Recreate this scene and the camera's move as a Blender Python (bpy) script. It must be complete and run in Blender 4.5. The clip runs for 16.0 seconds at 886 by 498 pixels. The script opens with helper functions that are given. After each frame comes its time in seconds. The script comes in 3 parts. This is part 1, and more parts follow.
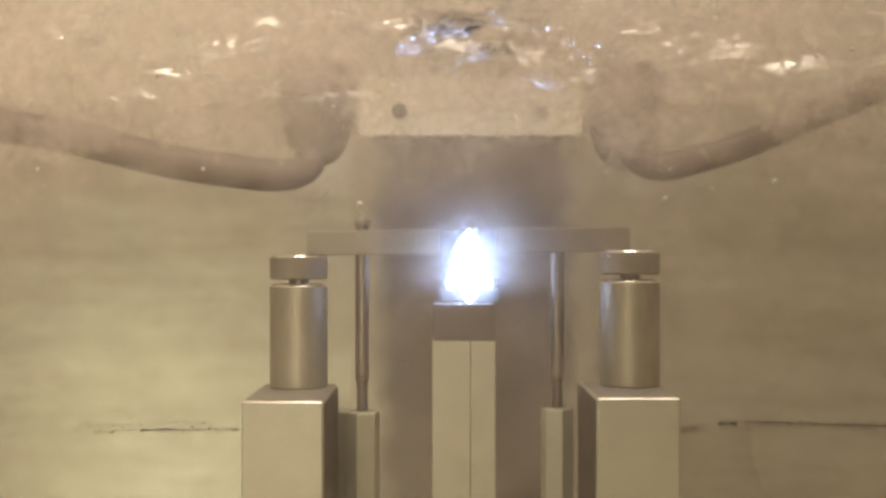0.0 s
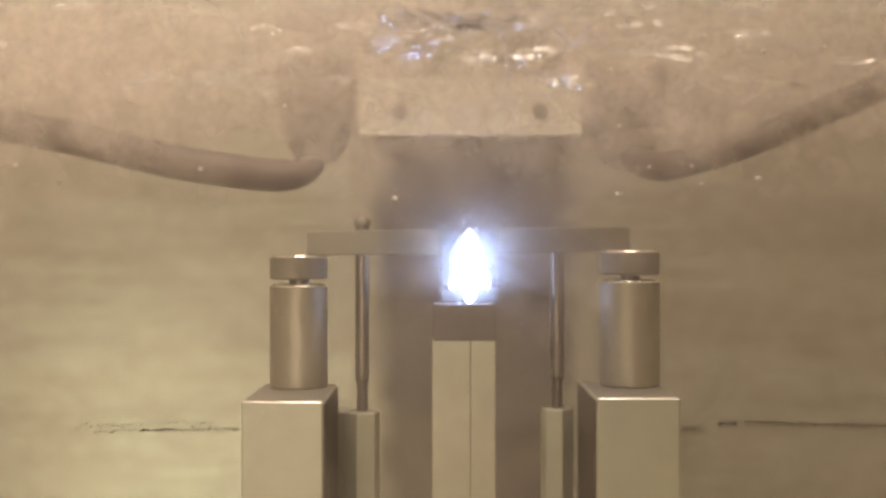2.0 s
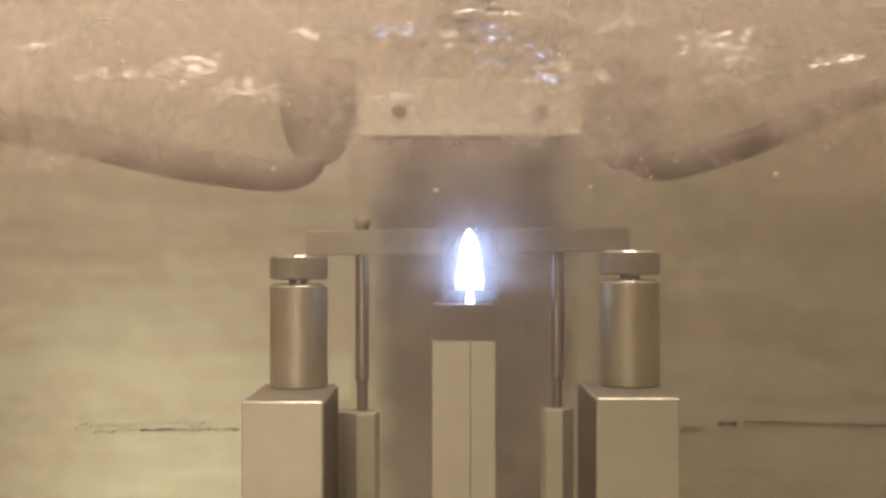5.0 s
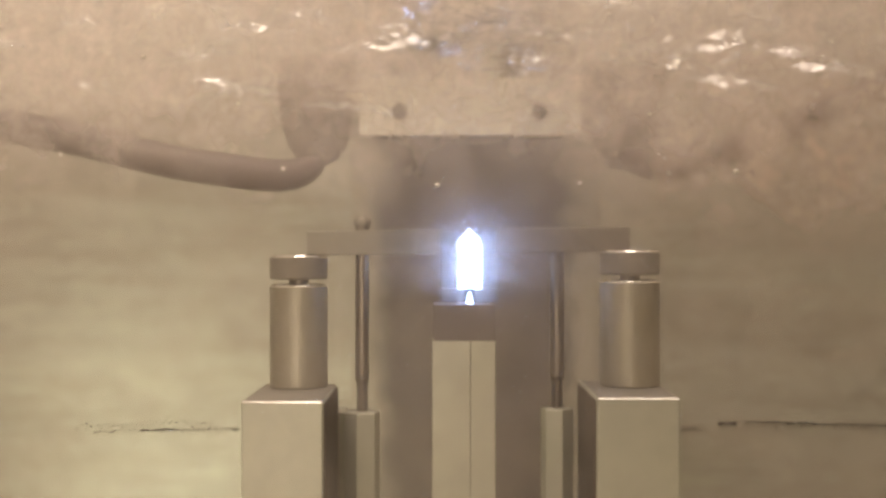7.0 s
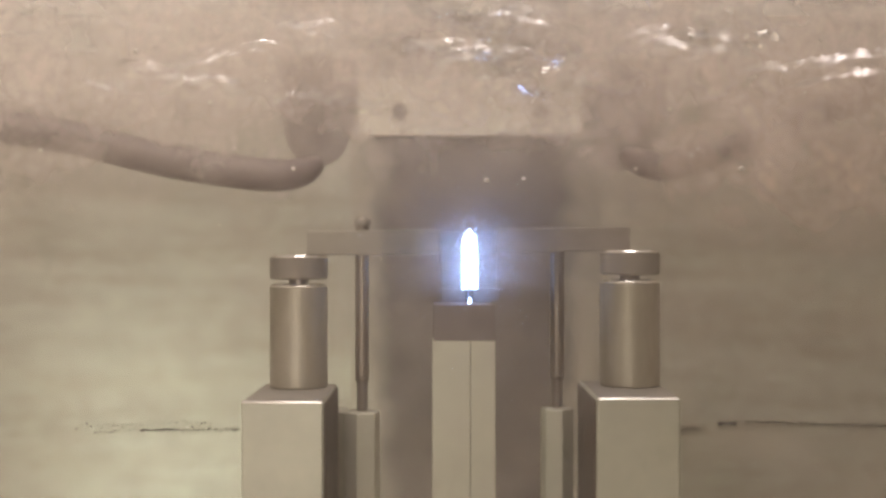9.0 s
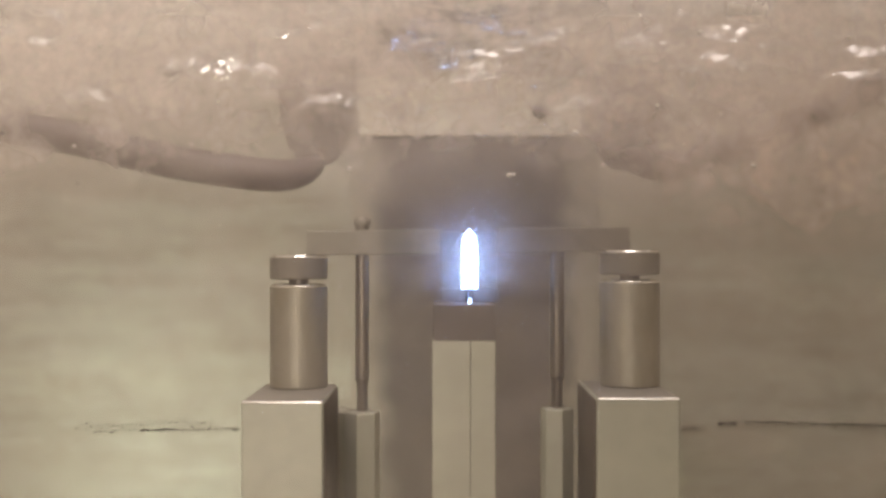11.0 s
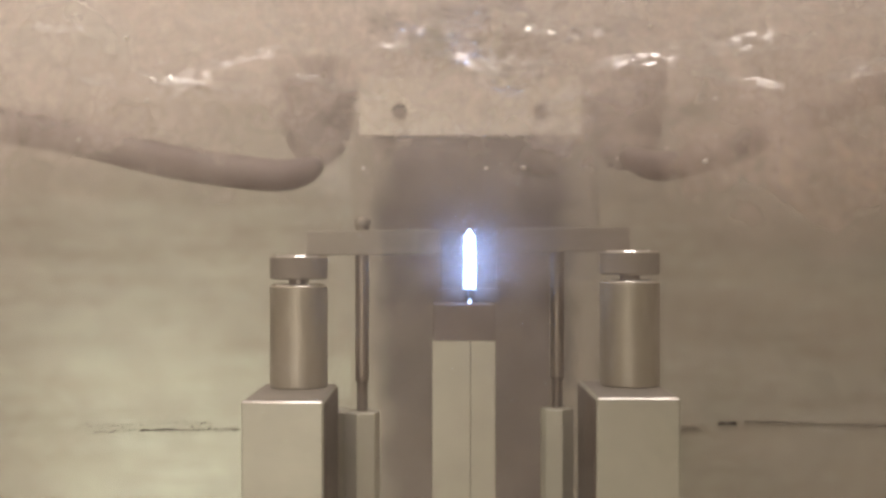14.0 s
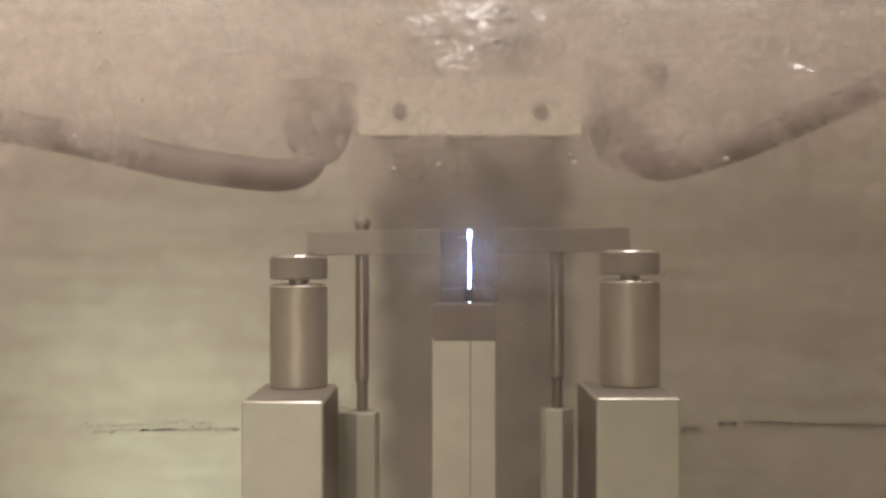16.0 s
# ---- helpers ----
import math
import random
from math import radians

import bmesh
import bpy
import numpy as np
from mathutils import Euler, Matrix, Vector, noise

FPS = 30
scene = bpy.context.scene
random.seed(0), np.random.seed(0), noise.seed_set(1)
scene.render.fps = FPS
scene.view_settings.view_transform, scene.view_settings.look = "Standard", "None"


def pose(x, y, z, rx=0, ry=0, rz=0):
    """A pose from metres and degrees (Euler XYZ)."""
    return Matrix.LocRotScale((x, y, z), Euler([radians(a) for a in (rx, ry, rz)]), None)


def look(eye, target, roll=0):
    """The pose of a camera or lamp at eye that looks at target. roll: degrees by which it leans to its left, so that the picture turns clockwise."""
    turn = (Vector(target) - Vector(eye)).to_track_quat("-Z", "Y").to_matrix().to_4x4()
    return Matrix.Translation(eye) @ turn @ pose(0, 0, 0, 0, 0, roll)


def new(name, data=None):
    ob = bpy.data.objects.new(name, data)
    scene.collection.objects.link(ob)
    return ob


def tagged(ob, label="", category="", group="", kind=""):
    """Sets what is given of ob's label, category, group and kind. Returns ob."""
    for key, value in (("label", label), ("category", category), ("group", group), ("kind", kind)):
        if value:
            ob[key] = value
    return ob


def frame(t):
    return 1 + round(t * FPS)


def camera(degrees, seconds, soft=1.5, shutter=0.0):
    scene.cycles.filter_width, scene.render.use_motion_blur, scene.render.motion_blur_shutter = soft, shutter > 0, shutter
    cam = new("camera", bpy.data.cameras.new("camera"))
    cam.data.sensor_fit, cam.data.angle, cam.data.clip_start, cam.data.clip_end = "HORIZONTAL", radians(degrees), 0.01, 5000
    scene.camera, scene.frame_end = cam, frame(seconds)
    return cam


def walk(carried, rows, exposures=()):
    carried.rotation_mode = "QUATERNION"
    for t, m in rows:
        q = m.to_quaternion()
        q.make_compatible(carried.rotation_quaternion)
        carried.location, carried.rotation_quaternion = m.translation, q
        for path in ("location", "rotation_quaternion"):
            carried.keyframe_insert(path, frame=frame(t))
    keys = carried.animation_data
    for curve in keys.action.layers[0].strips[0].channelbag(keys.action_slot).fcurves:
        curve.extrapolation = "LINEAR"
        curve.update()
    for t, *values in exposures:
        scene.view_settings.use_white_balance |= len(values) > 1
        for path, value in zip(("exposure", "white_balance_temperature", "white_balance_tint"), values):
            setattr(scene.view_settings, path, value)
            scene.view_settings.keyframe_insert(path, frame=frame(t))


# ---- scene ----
cam = camera(40, 16.0, soft=3.1)
EYE = pose(0, 0, 0.16, 90, 0, 0)
walk(cam, [(0, EYE), (16, EYE)],
     exposures=[(0, -0.40, 6700, 12), (1, -0.40, 6700, 15), (4, -0.47, 6700, 18), (7, -0.38, 6400, 19), (9, -0.39, 5700, 19), (12, -0.45, 5750, 19), (15, -0.38, 5650, 19), (15.5, -0.41, 5650, 19), (16, -0.50, 5700, 18)])

# ---- world and lights ----
world = bpy.data.worlds.new("room_air")
world.use_nodes = True
scene.world = world
world.node_tree.nodes["Background"].inputs[0].default_value = (1.0, 0.84, 0.60, 1)
world.node_tree.nodes["Background"].inputs[1].default_value = 0.12


def area_lamp(name, eye, target, sx, sy, watts, colour, spread=180):
    data = bpy.data.lights.new(name, "AREA")
    data.shape, data.size, data.size_y, data.energy, data.color = "RECTANGLE", sx, sy, watts, colour
    data.spread = radians(spread)
    ob = new(name, data)
    ob.matrix_world = look(eye, target)
    return ob


area_lamp("ceiling_lamp", (-0.50, -0.05, 1.20), (-0.20, 0.75, 0.1), 0.7, 0.14, 3.1, (1.0, 0.86, 0.66), 100)
area_lamp("ceiling_lamp", (0.05, 0.54, 1.30), (0.05, 0.5401, 0.1), 0.68, 0.22, 4.9, (1.0, 0.86, 0.68))
area_lamp("front_lamp", (-0.18, -0.27, 0.12), (-0.19, 0.8, -0.02), 0.22, 0.34, 0.37, (1.0, 0.88, 0.66), 60)
# Unseen greenish lamp added to brighten the lower left wall.
area_lamp("left_wall_fill", (-0.36, 0.80, -0.045), (-0.20, 1.1, -0.045), 0.09, 0.06, 0.34, (0.95, 1.0, 0.70), 95)


# ---- materials ----
def material(name, base, rough=0.5, metal=0.0, vary=0.12, grain=60.0, bump=0.15, stretch=(1, 1, 1), tint=None, coarse=6.0):
    m = bpy.data.materials.new(name)
    m.use_nodes = True
    nt = m.node_tree
    n, l = nt.nodes, nt.links
    b = n["Principled BSDF"]
    b.inputs["Metallic"].default_value = metal
    tc = n.new("ShaderNodeTexCoord")
    mp = n.new("ShaderNodeMapping")
    mp.inputs["Scale"].default_value = stretch
    l.new(tc.outputs["Object"], mp.inputs["Vector"])
    big = n.new("ShaderNodeTexNoise")
    big.inputs["Scale"].default_value, big.inputs["Detail"].default_value = coarse, 6
    fine = n.new("ShaderNodeTexNoise")
    fine.inputs["Scale"].default_value, fine.inputs["Detail"].default_value = grain, 4
    for t in (big, fine):
        l.new(mp.outputs[0], t.inputs["Vector"])
    mixv = n.new("ShaderNodeMath")
    mixv.operation = "MULTIPLY_ADD"
    mixv.inputs[1].default_value = 0.4
    l.new(fine.outputs[0], mixv.inputs[0])
    sc = n.new("ShaderNodeMath")
    sc.operation = "MULTIPLY"
    sc.inputs[1].default_value = 0.6
    l.new(big.outputs[0], sc.inputs[0])
    l.new(sc.outputs[0], mixv.inputs[2])
    ramp = n.new("ShaderNodeValToRGB")
    lo = [c * (1 - vary * 1.6) for c in base]
    hi = [min(1, c * (1 + vary * 1.6)) for c in (tint or base)]
    ramp.color_ramp.elements[0].position, ramp.color_ramp.elements[1].position = 0.3, 0.7
    ramp.color_ramp.elements[0].color, ramp.color_ramp.elements[1].color = (*lo, 1), (*hi, 1)
    l.new(mixv.outputs[0], ramp.inputs[0])
    l.new(ramp.outputs[0], b.inputs["Base Color"])
    rr = n.new("ShaderNodeMapRange")
    rr.inputs["To Min"].default_value, rr.inputs["To Max"].default_value = max(0.03, rough - 0.1), min(1, rough + 0.1)
    l.new(fine.outputs[0], rr.inputs["Value"])
    l.new(rr.outputs[0], b.inputs["Roughness"])
    if bump:
        bp = n.new("ShaderNodeBump")
        bp.inputs["Strength"].default_value, bp.inputs["Distance"].default_value = bump, 0.001
        l.new(fine.outputs[0], bp.inputs["Height"])
        l.new(bp.outputs[0], b.inputs["Normal"])
    return m


def mottle(m, colour, scale, stretch, lo, hi, amount):
    """Blotchy second colour, stained into a material in streaks and patches."""
    n, l = m.node_tree.nodes, m.node_tree.links
    b = n["Principled BSDF"]
    old = b.inputs["Base Color"].links[0].from_socket
    tc = n.new("ShaderNodeTexCoord")
    mp = n.new("ShaderNodeMapping")
    mp.inputs["Scale"].default_value = stretch
    l.new(tc.outputs["Object"], mp.inputs["Vector"])
    t = n.new("ShaderNodeTexNoise")
    t.inputs["Scale"].default_value, t.inputs["Detail"].default_value, t.inputs["Roughness"].default_value = scale, 9, 0.62
    l.new(mp.outputs[0], t.inputs["Vector"])
    r = n.new("ShaderNodeMapRange")
    r.inputs["From Min"].default_value, r.inputs["From Max"].default_value = lo, hi
    r.inputs["To Max"].default_value = amount
    l.new(t.outputs[0], r.inputs["Value"])
    mx = n.new("ShaderNodeMixRGB")
    mx.inputs[2].default_value = (*colour, 1)
    l.new(r.outputs[0], mx.inputs[0])
    l.new(old, mx.inputs[1])
    l.new(mx.outputs[0], b.inputs["Base Color"])
    return m


def fade_panel_edges(m, colour, middle, inner, outer):
    """Fades both upright edges towards wall tone, raggedly, to soften the painted shade."""
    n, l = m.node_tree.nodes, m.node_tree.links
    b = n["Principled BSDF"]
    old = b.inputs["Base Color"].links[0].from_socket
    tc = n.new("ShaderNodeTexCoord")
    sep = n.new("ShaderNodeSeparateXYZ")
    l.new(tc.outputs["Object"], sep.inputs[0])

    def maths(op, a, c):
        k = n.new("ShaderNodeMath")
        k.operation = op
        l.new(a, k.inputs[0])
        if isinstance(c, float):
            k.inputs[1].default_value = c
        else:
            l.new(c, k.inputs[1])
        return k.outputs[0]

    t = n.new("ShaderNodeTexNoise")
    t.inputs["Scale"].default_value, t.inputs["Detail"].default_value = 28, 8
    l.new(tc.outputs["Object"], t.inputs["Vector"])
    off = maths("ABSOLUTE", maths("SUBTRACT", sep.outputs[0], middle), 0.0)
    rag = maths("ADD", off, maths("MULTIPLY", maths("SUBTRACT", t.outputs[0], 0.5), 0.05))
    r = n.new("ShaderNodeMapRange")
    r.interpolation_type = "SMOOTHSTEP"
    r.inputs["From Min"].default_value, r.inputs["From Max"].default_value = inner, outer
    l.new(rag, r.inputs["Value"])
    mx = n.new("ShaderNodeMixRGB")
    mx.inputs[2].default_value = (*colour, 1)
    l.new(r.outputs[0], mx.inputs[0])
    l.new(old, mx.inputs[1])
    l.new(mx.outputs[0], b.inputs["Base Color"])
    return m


def glow(name, colour, strength):
    m = bpy.data.materials.new(name)
    m.use_nodes = True
    b = m.node_tree.nodes["Principled BSDF"]
    b.inputs["Base Color"].default_value = (0.8, 0.8, 0.8, 1)
    b.inputs["Emission Color"].default_value = (*colour, 1)
    b.inputs["Emission Strength"].default_value = strength
    return m


def water_material():
    m = bpy.data.materials.new("rippled_water")
    m.use_nodes = True
    n, l = m.node_tree.nodes, m.node_tree.links
    n.remove(n["Principled BSDF"])
    tc = n.new("ShaderNodeTexCoord")
    a = n.new("ShaderNodeTexNoise")
    a.inputs["Scale"].default_value, a.inputs["Detail"].default_value, a.inputs["Distortion"].default_value = 38, 5, 1.0
    l.new(tc.outputs["Object"], a.inputs["Vector"])
    bp = n.new("ShaderNodeBump")
    bp.inputs["Strength"].default_value, bp.inputs["Distance"].default_value = 1.0, 0.0022
    l.new(a.outputs[0], bp.inputs["Height"])
    g = n.new("ShaderNodeBsdfGlass")
    g.inputs["IOR"].default_value, g.inputs["Roughness"].default_value = 1.33, 0.02
    g.inputs["Color"].default_value = (0.97, 0.96, 0.95, 1)
    l.new(bp.outputs[0], g.inputs["Normal"])
    d = n.new("ShaderNodeBsdfTranslucent")
    d.inputs["Color"].default_value = (0.80, 0.76, 0.70, 1)
    d2 = n.new("ShaderNodeBsdfDiffuse")
    d2.inputs["Color"].default_value = (0.80, 0.76, 0.70, 1)
    milk = n.new("ShaderNodeAddShader")
    l.new(d.outputs[0], milk.inputs[0])
    l.new(d2.outputs[0], milk.inputs[1])
    foam = n.new("ShaderNodeTexNoise")
    foam.inputs["Scale"].default_value, foam.inputs["Detail"].default_value = 14, 8
    l.new(tc.outputs["Object"], foam.inputs["Vector"])
    mr = n.new("ShaderNodeMapRange")
    mr.inputs["From Min"].default_value, mr.inputs["From Max"].default_value = 0.35, 0.65
    mr.inputs["To Min"].default_value, mr.inputs["To Max"].default_value = 0.28, 0.52
    l.new(foam.outputs[0], mr.inputs["Value"])
    mx = n.new("ShaderNodeMixShader")
    l.new(mr.outputs[0], mx.inputs[0])
    l.new(g.outputs[0], mx.inputs[1])
    l.new(milk.outputs[0], mx.inputs[2])
    l.new(mx.outputs[0], n["Material Output"].inputs[0])
    return m


def mist_material(name, thin, dense, colour):
    """Milky water: cloudy patches at two sizes, denser towards the surface."""
    m = bpy.data.materials.new(name)
    m.use_nodes = True
    n, l = m.node_tree.nodes, m.node_tree.links
    n.remove(n["Principled BSDF"])
    tc = n.new("ShaderNodeTexCoord")
    sep = n.new("ShaderNodeSeparateXYZ")
    l.new(tc.outputs["Object"], sep.inputs[0])

    def ranged(src, a, b, c, d):
        mr = n.new("ShaderNodeMapRange")
        for k, v in (("From Min", a), ("From Max", b), ("To Min", c), ("To Max", d)):
            mr.inputs[k].default_value = v
        l.new(src, mr.inputs["Value"])
        return mr.outputs[0]

    def maths(op, a, b):
        q = n.new("ShaderNodeMath")
        q.operation = op
        l.new(a, q.inputs[0])
        l.new(b, q.inputs[1])
        return q.outputs[0]

    def cloud(scale, detail, a, b, c, d):
        t = n.new("ShaderNodeTexNoise")
        t.inputs["Scale"].default_value, t.inputs["Detail"].default_value, t.inputs["Distortion"].default_value = scale, detail, 0.25
        l.new(tc.outputs["Object"], t.inputs["Vector"])
        return ranged(t.outputs[0], a, b, c, d)

    level = ranged(sep.outputs[2], 0.176, 0.260, thin, dense)
    patch = maths("MULTIPLY", cloud(11, 5, 0.30, 0.70, 0.60, 1.40), maths("MULTIPLY", cloud(42, 6, 0.3, 0.7, 0.35, 1.65), cloud(140, 3, 0.3, 0.7, 0.85, 1.15)))
    alpha = maths("MULTIPLY", level, patch)
    t = n.new("ShaderNodeBsdfTransparent")
    d = n.new("ShaderNodeBsdfDiffuse")
    tr = n.new("ShaderNodeBsdfTranslucent")
    d.inputs["Color"].default_value = tr.inputs["Color"].default_value = (*colour, 1)
    ad = n.new("ShaderNodeMixShader")
    l.new(d.outputs[0], ad.inputs[1])
    l.new(tr.outputs[0], ad.inputs[2])
    mx = n.new("ShaderNodeMixShader")
    l.new(alpha, mx.inputs[0])
    l.new(t.outputs[0], mx.inputs[1])
    l.new(ad.outputs[0], mx.inputs[2])
    l.new(mx.outputs[0], n["Material Output"].inputs[0])
    return m


def air_material():
    """Clear water film: a mirror-like skin broken into streaks, see-through between them and at its rim."""
    m = bpy.data.materials.new("clear_water_film")
    m.use_nodes = True
    n, l = m.node_tree.nodes, m.node_tree.links
    n.remove(n["Principled BSDF"])
    tc = n.new("ShaderNodeTexCoord")
    rim = n.new("ShaderNodeTexGradient")
    rim.gradient_type = "SPHERICAL"
    mid = n.new("ShaderNodeMapping")
    mid.inputs["Location"].default_value = (-1.0, 0, -1.0)
    mid.inputs["Scale"].default_value = (2, 0, 2)
    l.new(tc.outputs["Generated"], mid.inputs["Vector"])
    l.new(mid.outputs[0], rim.inputs["Vector"])
    soft = n.new("ShaderNodeMapRange")
    soft.interpolation_type = "SMOOTHSTEP"
    soft.inputs["From Max"].default_value = 0.55
    l.new(rim.outputs["Fac"], soft.inputs["Value"])
    mp = n.new("ShaderNodeMapping")
    mp.inputs["Scale"].default_value = (0.42, 1, 1.0)
    l.new(tc.outputs["Object"], mp.inputs["Vector"])
    t = n.new("ShaderNodeTexNoise")
    t.inputs["Scale"].default_value, t.inputs["Detail"].default_value, t.inputs["Distortion"].default_value = 260, 5, 0.8
    l.new(mp.outputs[0], t.inputs["Vector"])
    streak = n.new("ShaderNodeMapRange")
    streak.inputs["From Min"].default_value, streak.inputs["From Max"].default_value = 0.44, 0.62
    streak.inputs["To Max"].default_value = 0.32
    l.new(t.outputs[0], streak.inputs["Value"])
    cover = n.new("ShaderNodeMath")
    cover.operation = "MULTIPLY"
    l.new(soft.outputs[0], cover.inputs[0])
    l.new(streak.outputs[0], cover.inputs[1])
    clear = n.new("ShaderNodeBsdfTransparent")
    g = n.new("ShaderNodeBsdfGlossy")
    g.inputs["Color"].default_value, g.inputs["Roughness"].default_value = (0.95, 0.95, 0.95, 1), 0.10
    mx = n.new("ShaderNodeMixShader")
    l.new(cover.outputs[0], mx.inputs[0])
    l.new(clear.outputs[0], mx.inputs[1])
    l.new(g.outputs[0], mx.inputs[2])
    l.new(mx.outputs[0], n["Material Output"].inputs[0])
    return m


def halo_material(wide, high, lo, hi):
    """A halo veil, dense in the middle and thinning out to its rim, open below."""
    m = bpy.data.materials.new("arc_halo_veil")
    m.use_nodes = True
    n, l = m.node_tree.nodes, m.node_tree.links
    n.remove(n["Principled BSDF"])
    tc = n.new("ShaderNodeTexCoord")
    g = n.new("ShaderNodeTexGradient")
    g.gradient_type = "QUADRATIC_SPHERE"
    mp = n.new("ShaderNodeMapping")
    mp.inputs["Scale"].default_value = (1 / wide, 1 / wide, 1 / high)
    l.new(tc.outputs["Object"], mp.inputs["Vector"])
    l.new(mp.outputs[0], g.inputs["Vector"])
    ns = n.new("ShaderNodeTexNoise")
    ns.inputs["Scale"].default_value, ns.inputs["Detail"].default_value = 60, 5
    l.new(tc.outputs["Object"], ns.inputs["Vector"])
    mr = n.new("ShaderNodeMapRange")
    mr.inputs["From Min"].default_value, mr.inputs["From Max"].default_value = 0.25, 0.75
    mr.inputs["To Min"].default_value, mr.inputs["To Max"].default_value = lo, hi
    l.new(ns.outputs[0], mr.inputs["Value"])
    sep = n.new("ShaderNodeSeparateXYZ")
    l.new(tc.outputs["Object"], sep.inputs[0])
    low = n.new("ShaderNodeMapRange")
    low.inputs["From Min"].default_value, low.inputs["From Max"].default_value = -0.0210, -0.0110
    l.new(sep.outputs[2], low.inputs["Value"])
    a = n.new("ShaderNodeMath")
    a.operation = "MULTIPLY"
    l.new(g.outputs["Fac"], a.inputs[0])
    l.new(mr.outputs[0], a.inputs[1])
    b = n.new("ShaderNodeMath")
    b.operation = "MULTIPLY"
    l.new(a.outputs[0], b.inputs[0])
    l.new(low.outputs[0], b.inputs[1])
    t = n.new("ShaderNodeBsdfTransparent")
    d1 = n.new("ShaderNodeBsdfTranslucent")
    d2 = n.new("ShaderNodeBsdfDiffuse")
    d1.inputs["Color"].default_value = d2.inputs["Color"].default_value = (0.88, 0.85, 0.82, 1)
    d = n.new("ShaderNodeMixShader")
    d.inputs[0].default_value = 0.22
    l.new(d1.outputs[0], d.inputs[1])
    l.new(d2.outputs[0], d.inputs[2])
    mx = n.new("ShaderNodeMixShader")
    l.new(b.outputs[0], mx.inputs[0])
    l.new(t.outputs[0], mx.inputs[1])
    l.new(d.outputs[0], mx.inputs[2])
    l.new(mx.outputs[0], n["Material Output"].inputs[0])
    return m


WALL = material("stained_tank_wall", (0.40, 0.382, 0.308), 0.6, 0.0, 0.13, 45, 0.15, (0.4, 1, 1.3), coarse=3.5)
mottle(WALL, (0.330, 0.282, 0.212), 4.5, (0.5, 1, 1.2), 0.44, 0.62, 0.8)
mottle(WALL, (0.50, 0.50, 0.385), 9, (0.25, 1, 1.6), 0.52, 0.72, 0.6)
mottle(WALL, (0.285, 0.250, 0.190), 9, (0.5, 1, 4.5), 0.46, 0.66, 0.55)
mottle(WALL, (0.46, 0.45, 0.35), 85, (0.7, 1, 1), 0.45, 0.70, 0.40)
FLOOR = material("stained_tank_floor", (0.44, 0.41, 0.33), 0.6, 0.0, 0.10, 40, 0.2, (0.5, 1.6, 1), coarse=5)
ALU = material("matte_aluminium", (0.448, 0.440, 0.345), 0.5, 0.35, 0.05, 220, 0.08, coarse=30)
STEEL = mottle(material("satin_steel", (0.415, 0.380, 0.295), 0.50, 0.80, 0.06, 260, 0.05, (1, 1, 0.1), coarse=40), (0.30, 0.265, 0.205), 55, (1, 1, 0.5), 0.45, 0.7, 0.5)
CAPPED = mottle(material("dull_capped_steel", (0.235, 0.210, 0.168), 0.68, 0.25, 0.06, 260, 0.06, coarse=40), (0.20, 0.17, 0.13), 70, (1, 1, 1), 0.45, 0.7, 0.6)
ROD = material("worn_steel_rod", (0.235, 0.200, 0.155), 0.40, 0.75, 0.10, 200, 0.08, (1, 1, 0.3), coarse=60)
DARK = material("dark_grey_panel", (0.17, 0.15, 0.135), 0.65, 0.0, 0.10, 80, 0.1, coarse=12)
RUBBER = material("dark_rubber_hose", (0.122, 0.092, 0.078), 0.6, 0.0, 0.10, 120, 0.1, coarse=20)
GRIP = material("grey_rubber_grip", (0.20, 0.165, 0.138), 0.75, 0.0, 0.12, 90, 0.1, coarse=18)
BARE = material("pale_stained_bar", (0.305, 0.278, 0.220), 0.6, 0.15, 0.08, 160, 0.08, coarse=30)
DULL = material("dull_brownish_metal", (0.255, 0.232, 0.192), 0.55, 0.2, 0.08, 160, 0.08, coarse=30)
CERAMIC = material("pale_ceramic", (0.18, 0.165, 0.15), 0.5, 0.0, 0.06, 160, 0.05, coarse=40)
HOLE = material("dark_screw_recess", (0.15, 0.13, 0.108), 0.6, 0.3, 0.1, 200, 0.05)
GRIME = material("black_mould", (0.045, 0.036, 0.027), 0.9, 0.0, 0.2, 200, 0.2)
ROOM = material("cream_room_paint", (0.70, 0.64, 0.54), 0.8, 0.0, 0.05, 20, 0.05)
WATER = water_material()
BLACK = material("grey_ceramic", (0.10, 0.09, 0.08), 0.5, 0.0, 0.06, 160, 0.05, coarse=40)
PALE = material("pale_brushed_plate", (0.66, 0.62, 0.50), 0.5, 0.2, 0.06, 140, 0.08, coarse=20)
# Dark tone that paints the shade on the wall behind the rig.
SHADED_WALL = material("shaded_wall_tone", (0.122, 0.103, 0.088), 0.7, 0.0, 0.14, 50, 0.15, coarse=10)
mottle(SHADED_WALL, (0.20, 0.165, 0.130), 16, (1, 1, 1), 0.42, 0.66, 0.6)
mottle(SHADED_WALL, (0.085, 0.066, 0.052), 70, (1, 1, 1), 0.45, 0.72, 0.5)
fade_panel_edges(SHADED_WALL, (0.350, 0.316, 0.246), 0.010, 0.070, 0.100)
HAZED = mottle(material("haze_toned_metal", (0.222, 0.192, 0.152), 0.65, 0.1, 0.10, 160, 0.08, coarse=30), (0.26, 0.225, 0.18), 40, (1, 1, 1), 0.4, 0.6, 0.6)
SOCKET = material("stained_grey_ceramic", (0.162, 0.139, 0.121), 0.85, 0.0, 0.14, 90, 0.12, coarse=25)
